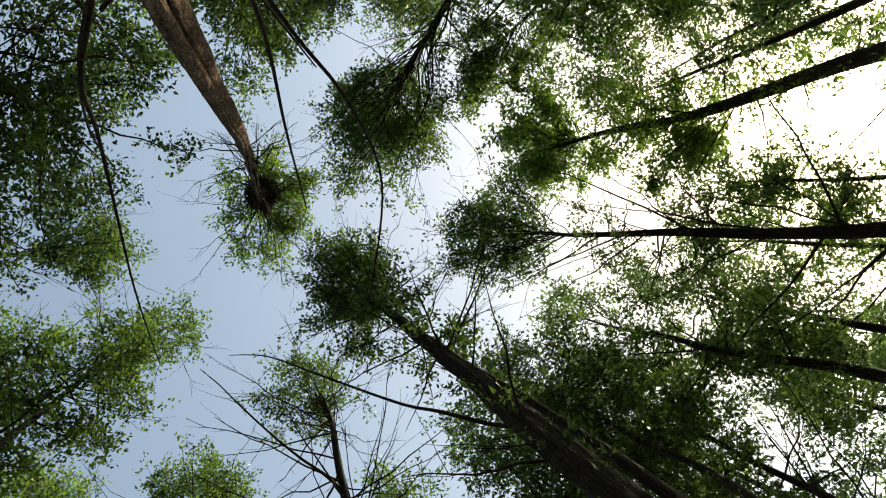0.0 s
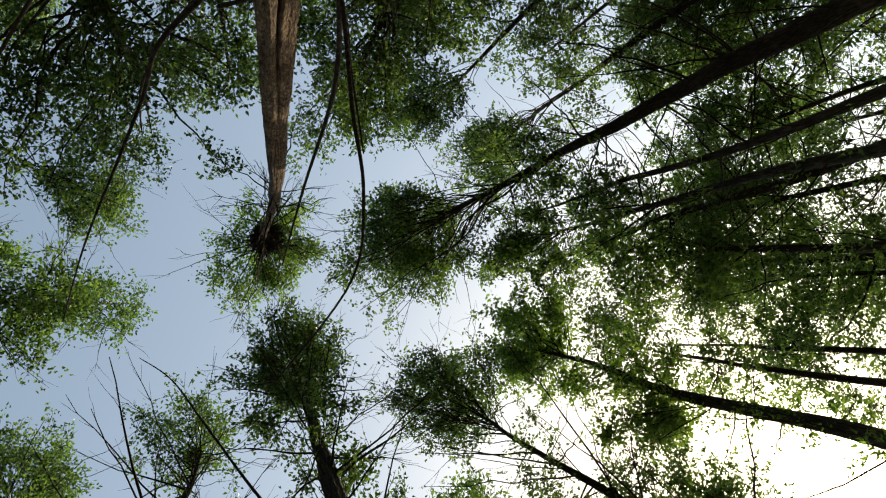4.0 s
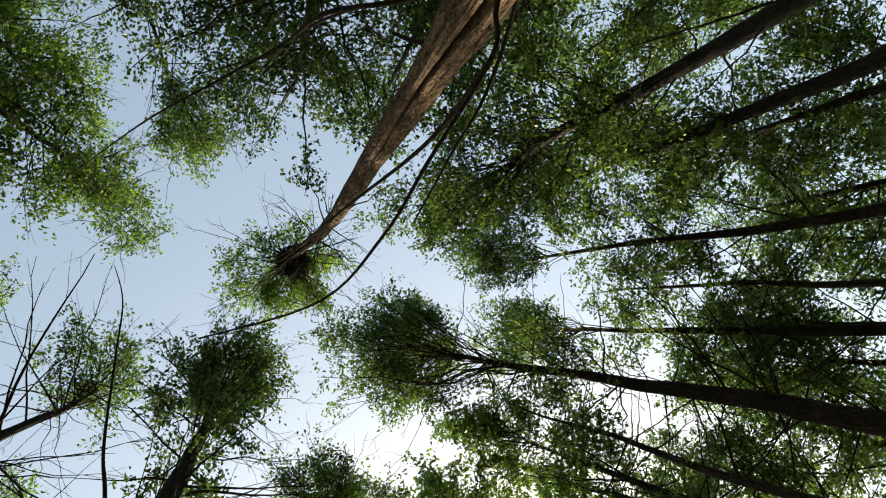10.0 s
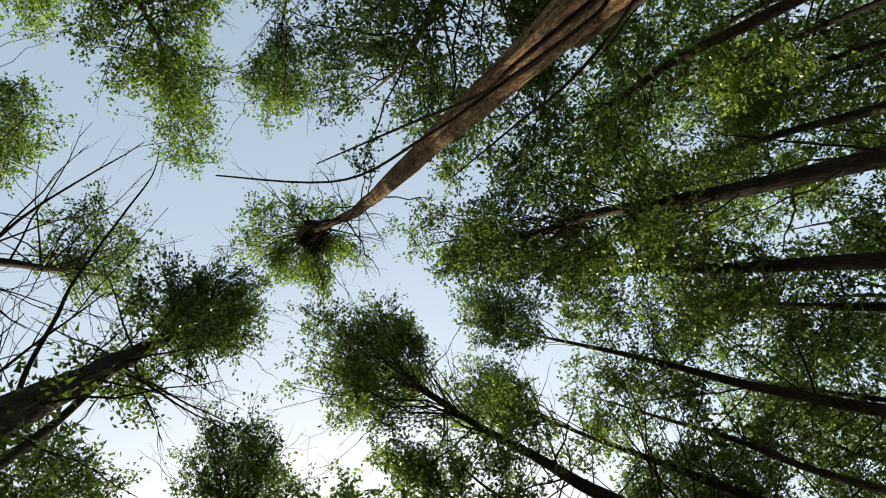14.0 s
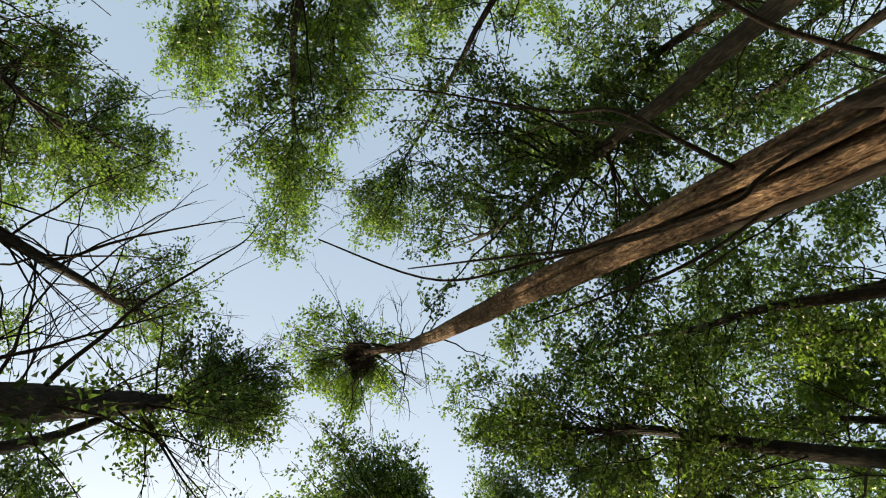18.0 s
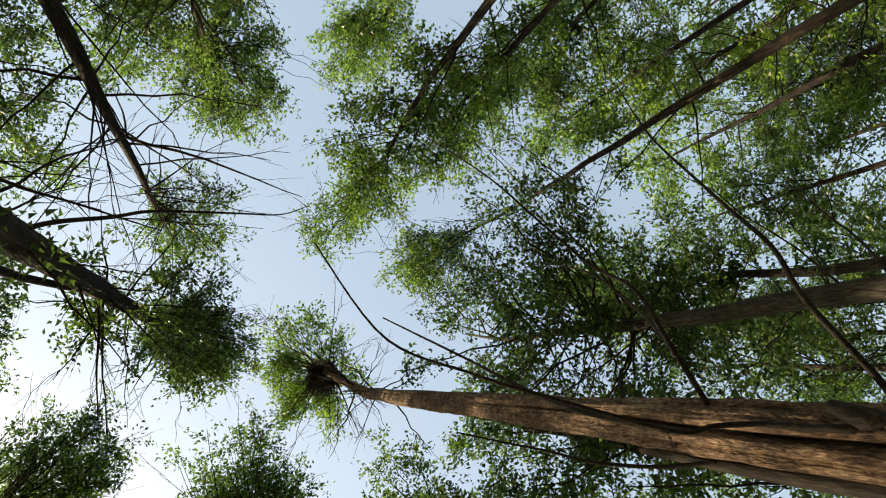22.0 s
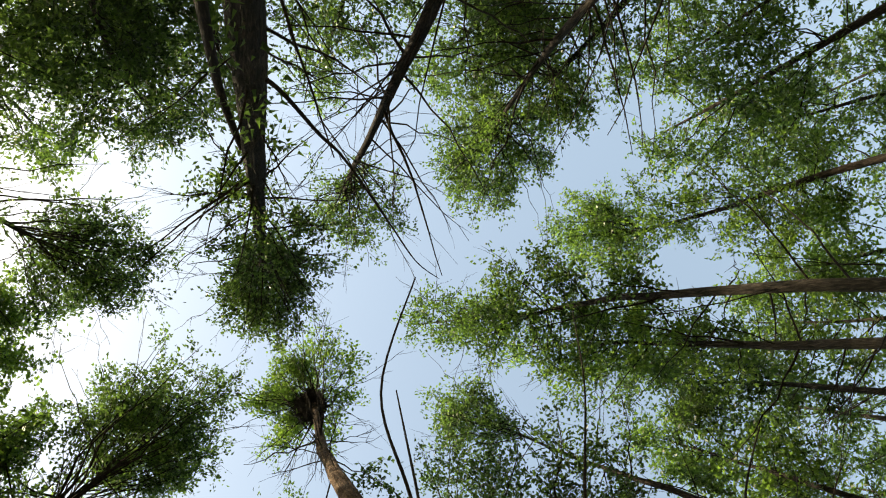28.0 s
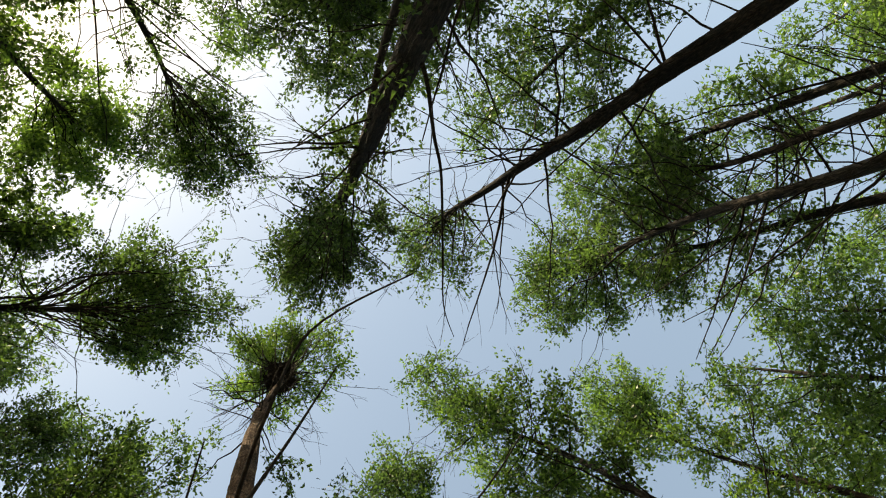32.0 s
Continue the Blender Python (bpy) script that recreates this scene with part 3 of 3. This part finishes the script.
    (41, (-7.9, -0.4), (-7.6, -0.5), (-7.3, -0.3, 17.2), 0.1, 11.5, 1.2, 11, None, (4, 8, 8), LEAF_YOUNG, "small leafy tree with a thin trunk"),
    (42, (-7.95, -3.73), (-7.87, -2.96), (-7.73, -2.72, 15.6), 0.09, 10.3, 0.8, 20, None, (4, 8, 8), LEAF_YOUNG, "small leafy tree with a thin trunk"),
    (43, (-2.6, -5.3), (-2.45, -4.7), (-2.14, -4.9, 17.6), 0.1, 10.2, 1.4, 39, None, (4, 8, 12), LEAF, "small leafy tree with a thin dark trunk"),
    (45, (-8.1, 8.0), (-7.95, 7.7), (-7.8, 7.4, 17.5), 0.12, 13.3, 1, 24, None, (6, 14, 26), LEAF, "slender tree with a long bare trunk"),
    (46, (-9.9, 4.75), (-9.6, 4.6), (-9.4, 4.5, 17.5), 0.12, 13.3, 1, 26, None, (6, 14, 26), LEAF, "slender tree with a long bare trunk"),
    (47, (9.1, 7.6), (8.8, 7.3), (8.6, 7.1, 17.6), 0.12, 10.5, 1.6, 26, None, (4, 10, 10), LEAF, "leafy tree with a slim trunk"),
    (48, (11.0, 4.6), (10.7, 4.5), (10.5, 4.4, 17.8), 0.12, 11.5, 1.4, 30, None, (4, 10, 10), LEAF_YOUNG, "leafy tree with a slim trunk"),
    (32, (4.88, 6.77), (5.66, 6.03), (5.78, 5.92, 17.5), 0.15, 11.1, 1.6, 42, None, (4, 8, 8), LEAF, "leafy tree with a slim trunk"),
    (50, (-5.2, 3.09), (-5.22, 2.43), (-4.54, 2.25, 17.2), 0.1, 11, 0.9, 9, None, (6, 14, 22), LEAF, "slender tree with a straight dark trunk"),
    (51, (-8.74, 2.84), (-8.83, 2.63), (-8.87, 2.46, 17.6), 0.11, 11, 1.2, 16, None, (6, 12, 14), LEAF_YOUNG, "slim leafy tree with a dark trunk"),
    (52, (-6.02, 6.45), (-5.33, 6.21), (-5.1, 5.87, 17.8), 0.1, 11.5, 1.1, 20, None, (6, 13, 18), LEAF, "slender tree with a dark trunk"),
    (53, (-8.4, 8.9), (-7.55, 9.82), (-7.18, 10.24, 17.8), 0.11, 11, 1.3, 26, None, (4, 9, 8), LEAF, "slender leafy tree with a slim trunk"),
    (54, (0.01, 8.97), (0.69, 8.93), (0.86, 8.92, 17.2), 0.08, 10.5, 1.1, 27, None, (4, 10, 10), LEAF, "slender leafy tree with a slim trunk"),
    (55, (-0.38, 11.16), (0.06, 11.15), (0.14, 11.15, 17.6), 0.11, 10.5, 1.4, 30, None, (4, 9, 8), LEAF, "slender leafy tree with a slim trunk"),
    (56, (12.97, 7.45), (12.96, 7.46), (12.96, 7.46, 17.6), 0.1, 11, 1.4, 38, None, (4, 9, 8), LEAF_YOUNG, "slender leafy tree with a slim trunk"),
    (57, (7.67, 9.95), (7.71, 9.92), (7.72, 9.91, 17.6), 0.12, 11, 1.4, 30, None, (4, 9, 8), LEAF, "slender leafy tree with a slim trunk"),
    (59, (5.07, -5.87), (4.78, -6.01), (4.81, -5.92, 17.4), 0.12, 12, 1.1, 22, None, (5, 13, 40), LEAF, "slender leafy tree with a slim trunk"),
    (60, (-6.91, -7.27), (-6.97, -7.2), (-6.99, -7.18, 17.2), 0.13, 10.5, 1.4, 21, None, (5, 11, 14), LEAF, "slender leafy tree with a slim trunk"),
    (61, (-3.7, -6.24), (-4.05, -5.98), (-4.15, -5.91, 17.0), 0.1, 10.5, 1.1, 19, None, (5, 11, 14), LEAF, "slender leafy tree with a slim trunk"),
    (62, (9.43, -5.33), (9.14, -5.78), (9.06, -5.9, 17.2), 0.08, 11, 1.2, 23, None, (5, 11, 14), LEAF_YOUNG, "slender leafy tree with a slim trunk"),
    (64, (11.9, 0.5), (11.7, 0.4), (11.6, 0.3, 17.6), 0.1, 11, 1.5, 30, None, (5, 10, 10), LEAF_YOUNG, "slender leafy tree with a slim trunk"),
    (65, (-10.9, 1.5), (-10.6, 1.3), (-10.5, 1.2, 17.6), 0.11, 11, 1.6, 34, None, (5, 12, 14), LEAF_YOUNG, "slim leafy tree with a dark trunk"),
    (63, (11.7, -2.9), (11.32, -4.05), (11.19, -4.55, 17.4), 0.09, 11, 1.3, 27, None, (5, 10, 10), LEAF_YOUNG, "slender leafy tree with a slim trunk"),
]
# long branches that reach over the clearing
branch_on(nest_tree, [(0.78, 2.35, 5.17), (1.05, 1.88, 5.26), (1.33, 1.6, 5.5), (1.44, 1.38, 5.83), (1.6, 1.01, 6.1), (1.8, 0.53, 6.42), (2.0, 0.01, 6.93)], 0.02, 0.004)
branch_on(nest_tree, [(0.84, 2.4, 3.95), (1.1, 2.28, 4.2), (1.36, 1.96, 4.45), (1.57, 1.75, 4.57), (1.7, 1.52, 4.72), (1.85, 1.33, 4.9), (2.07, 1.06, 5.15), (2.38, 0.79, 5.38)], 0.021, 0.004)
branch_on(nest_tree, [(0.88, 2.4, 4.0), (0.79, 2.2, 4.19), (0.77, 2.18, 4.39), (0.73, 2.1, 4.59), (0.62, 1.95, 4.71), (0.47, 1.74, 4.68), (0.33, 1.22, 4.96), (0.23, 0.82, 5.08), (0.21, 0.38, 5.53), (0.55, -0.23, 6.05)], 0.022, 0.005)
branch_on(nest_tree, [(0.46, 1.72, 4.69), (0.4, 1.42, 5.3), (0.48, 0.98, 6.13), (0.55, 0.51, 6.92)], 0.017, 0.005)
branch_on(nest_tree, [(1.06, 1.88, 5.26), (1.32, 1.74, 5.7), (1.5, 1.5, 6.1), (1.55, 1.3, 6.6)], 0.014, 0.004)
branch_on(dense_tree, [(-0.4, -2.32, 7.95), (-0.12, -2.2, 8.2), (0.25, -1.95, 8.68), (0.56, -1.74, 9.0), (1.18, -1.22, 9.99), (1.64, -0.84, 10.73), (2.13, -0.67, 11.5)], 0.028, 0.005)
branch_on(dense_tree, [(-0.76, -3.15, -0.1), (-0.75, -2.79, 4.0), (-0.74, -2.62, 6.2), (-0.74, -2.56, 6.94), (-0.72, -2.5, 7.86), (-0.66, -2.38, 8.98), (-0.5, -2.14, 9.9)], 0.07, 0.04, "stem", "thin dark second stem grown onto the trunk")
branch_on(nest_tree, [(0.8, 2.68, -0.1), (0.73, 2.56, 2.1), (0.65, 2.52, 4.46), (0.64, 2.5, 5.26), (0.62, 2.4, 6.0)], 0.06, 0.035, "stem", "thin dark second stem grown onto the trunk")
branch_on(nest_tree, [(0.62, 2.42, 5.25), (0.47, 2.28, 5.55), (0.32, 2.02, 5.8), (0.25, 1.8, 6.0), (0.16, 1.56, 6.2), (0.07, 1.31, 6.4)], 0.016, 0.005)
branch_on(nest_tree, [(0.8, 2.25, 6.12), (0.98, 2.22, 6.3), (1.12, 2.2, 6.4)], 0.02, 0.015, "broken_stub", "short broken stub of a limb")
branch_on(nest_tree, [(0.9, 2.42, 3.9), (0.86, 2.28, 4.05), (0.86, 2.19, 4.17), (0.88, 2.15, 4.27)], 0.09, 0.03, "knot", "dark knot where limbs leave the trunk")
# how far the leafless limbs of some trees reach
SUNWARD = (12, 20, 21, 23, 24, 30, 31, 33, 34, 35)
BARE_LEN = {3: 2.5, 5: 1.9, 6: 2.1, 13: 2.2, 27: 2.3, 28: 2.3, 17: 1.8}
SKIRTS = {16: (11.5, 15.8, 1.7, 30), 5: (12.5, 16.0, 1.3, 20), 6: (11.5, 15.5, 1.2, 16), 8: (11.5, 16.0, 1.2, 15), 11: (11.5, 16.0, 1.0, 18), 12: (11.5, 16.0, 1.2, 14), 13: (12.5, 16.2, 1.7, 18), 14: (11.0, 16.5, 1.6, 50)}
SPROUTS = {16: 150, 34: 60, 35: 110, 42: 70, 50: 30, 51: 60, 33: 130, 43: 70, 60: 90, 20: 90}
for seed, base, mid, tip, r0, z0, rmax, boughs, crown, bare, leaf, label in NEAR:
    near = seed < 15
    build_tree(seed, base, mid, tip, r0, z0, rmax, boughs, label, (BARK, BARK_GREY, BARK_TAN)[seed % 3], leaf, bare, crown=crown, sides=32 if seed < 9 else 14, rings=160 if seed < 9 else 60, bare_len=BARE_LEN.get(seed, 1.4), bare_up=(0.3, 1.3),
               twigs=9 if seed == 3 else 15 if crown else 20, per=10 if seed == 3 else 12 if crown else 14, tuft=0.5 if crown else 0.6 if near else 0.75, thin=2 if crown else 4, length=0.082 if near else 0.098, width=0.051 if near else 0.06,
               whips=12 if seed < 9 or seed == 13 else 0, simple=seed not in (3, 4, 5, 6, 7, 8, 9, 10, 11, 13, 16, 24, 26, 36), single_twigs=seed in (3, 5, 6), full=0.4 if seed in SUNWARD else 0.5, ivy=SPROUTS.get(seed, 0), skirt=SKIRTS.get(seed), group="trees of the grove")

# ---- the trees further off: a few kinds, repeated ----
rng_far = np.random.default_rng(77)
kinds = []
for k in range(6):
    h = 17.0 + 0.6 * k % 2.5
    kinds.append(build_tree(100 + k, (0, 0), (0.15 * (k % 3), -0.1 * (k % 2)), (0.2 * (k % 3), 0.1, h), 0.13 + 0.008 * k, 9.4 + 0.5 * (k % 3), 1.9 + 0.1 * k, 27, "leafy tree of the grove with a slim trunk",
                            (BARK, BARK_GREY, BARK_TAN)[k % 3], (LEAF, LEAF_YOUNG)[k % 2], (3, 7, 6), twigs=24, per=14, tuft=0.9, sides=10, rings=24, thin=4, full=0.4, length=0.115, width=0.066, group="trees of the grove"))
FAR_FIXED = [(-6.2, 9.6), (-8.9, 6.0), (9.8, -5.0), (-2.2, 12.4), (-10.3, 6.6), (-9.6, 1.6), (-11.8, 8.0), (-7.6, 11.6), (-12.6, 1.9), (-13.6, 5.6), (-5.6, -9.0), (-13.0, 10.5), (-3.4, 12.6), (-9.0, -8.8), (-14.4, -8.8), (14.2, -3.4), (15.9, -6.0), (13.5, 4.8), (0.0, 14.0), (12.2, -1.0), (12.8, 7.3),
             (10.4, 6.1), (13.2, 2.6), (7.4, -9.7), (9.4, 10.3), (4.2, 11.4), (11.9, 9.2), (7.9, 11.4), (1.6, 11.2), (-0.3, 12.2), (-5.0, 11.9)]
taken = [(t[1][0], t[1][1]) for t in NEAR] + [(0.95, 2.62), (-0.55, -3.2)]
spots = [(x, y, 40.0 * i, 1.0) for i, (x, y) in enumerate(FAR_FIXED)]
taken += FAR_FIXED
for gx in range(-7, 8):
    for gy in range(-7, 8):
        x = gx * 3.3 + (gy % 2) * 1.5 + rng_far.uniform(-0.6, 0.6)
        y = gy * 3.2 + rng_far.uniform(-0.6, 0.6)
        turn, size = rng_far.uniform(0, 360), rng_far.uniform(0.92, 1.06)
        r = math.hypot(x, y)
        if r < 8.2 or r > 15.5 or min(math.hypot(x - a, y - b) for a, b in taken) < 2.3:
            continue
        # the gap in the canopy through which the sun shines
        if x < -6.5 and abs(0.512 * (x + 8) - y - 1.9) < 2.9:
            continue
        spots.append((x, y, turn, size))
used = 0
for x, y, turn, size in spots:
    m = pose(x, y, 0, 0, 0, turn)
    ob = kinds[used % 6]
    if used < 6:
        ob.matrix_basis = m
    else:
        ob = copy_thing(ob, m)
    ob.scale = (size, size, size)
    used += 1


# ---- the nest ----
def bird_nest(at, size):
    """A rough ball of crossed dry sticks with a hollow on top."""
    rng = np.random.default_rng(9)
    nest = tagged(new("bird_nest"), "round bird nest of dark dry sticks in the treetop", "bird nest")
    nest.location = at
    k = 420
    d = rng.normal(0, 1, (k, 3))
    d /= np.linalg.norm(d, axis=1, keepdims=True)
    mid = d * size * rng.uniform(0.35, 0.95, (k, 1)) * [1, 1, 0.75]
    mid[:, 2] = np.minimum(mid[:, 2], 0.45 * size)
    way = np.cross(d, rng.normal(0, 1, (k, 3)))
    way /= np.linalg.norm(way, axis=1, keepdims=True)
    half = way * rng.uniform(0.5, 1.7, (k, 1)) * size * 0.7
    t = np.linspace(-1, 1, 5)[None, :, None]
    paths = mid[:, None] + half[:, None] * t - d[:, None] * (t**2) * size * 0.12
    part("stick_tangle", mesh_of("stick_tangle", *tubes(paths, np.full((k, 5), 0.0065) * rng.uniform(0.7, 1.5, (k, 1)), 4), TWIG), nest, "tangle of dry sticks", "stuff")
    bmn = bmesh.new()
    bmesh.ops.create_icosphere(bmn, subdivisions=3, radius=size * 0.5)
    for v in bmn.verts:
        v.co.z *= 0.75
        if v.co.z > size * 0.25:
            v.co.z = size * 0.5 - v.co.z
        v.co *= 1 + 0.12 * noise.noise(v.co * 9)
    me = bpy.data.meshes.new("lining")
    bmn.to_mesh(me)
    bmn.free()
    me.materials.append(TWIG)
    part("lining", me, nest, "matted dark grass lining")
    return nest


bird_nest((0.62, 1.4, 17.0), 0.33)


# ---- unseen leaf ring for the wood beyond, added to block horizon light ----
rng_w = np.random.default_rng(5)
k = 26000
a, r = rng_w.uniform(0, 2 * math.pi, k), rng_w.uniform(24, 34, k)
z = rng_w.uniform(0.0, 15.5, k)
at = np.stack([r * np.cos(a), r * np.sin(a), z], 1)
way = rng_w.normal(0, 1, (k, 3))
way /= np.linalg.norm(way, axis=1, keepdims=True)
side = np.cross(way, rng_w.normal(0, 1, (k, 3)))
side /= np.linalg.norm(side, axis=1, keepdims=True)
ln, wd = rng_w.uniform(0.5, 1.0, (k, 1)), rng_w.uniform(0.25, 0.45, (k, 1))
verts = np.stack([at, at + way * ln * 0.5 + side * wd * 0.5, at + way * ln, at + way * ln * 0.5 - side * wd * 0.5], 1).reshape(-1, 3)
tagged(new("far_woods", mesh_of("far_woods", verts, np.arange(len(verts)).reshape(-1, 4), LEAF, smooth=False)), "unseen ring of large green leaves that blocks light from the horizon", "woods", kind="stuff")
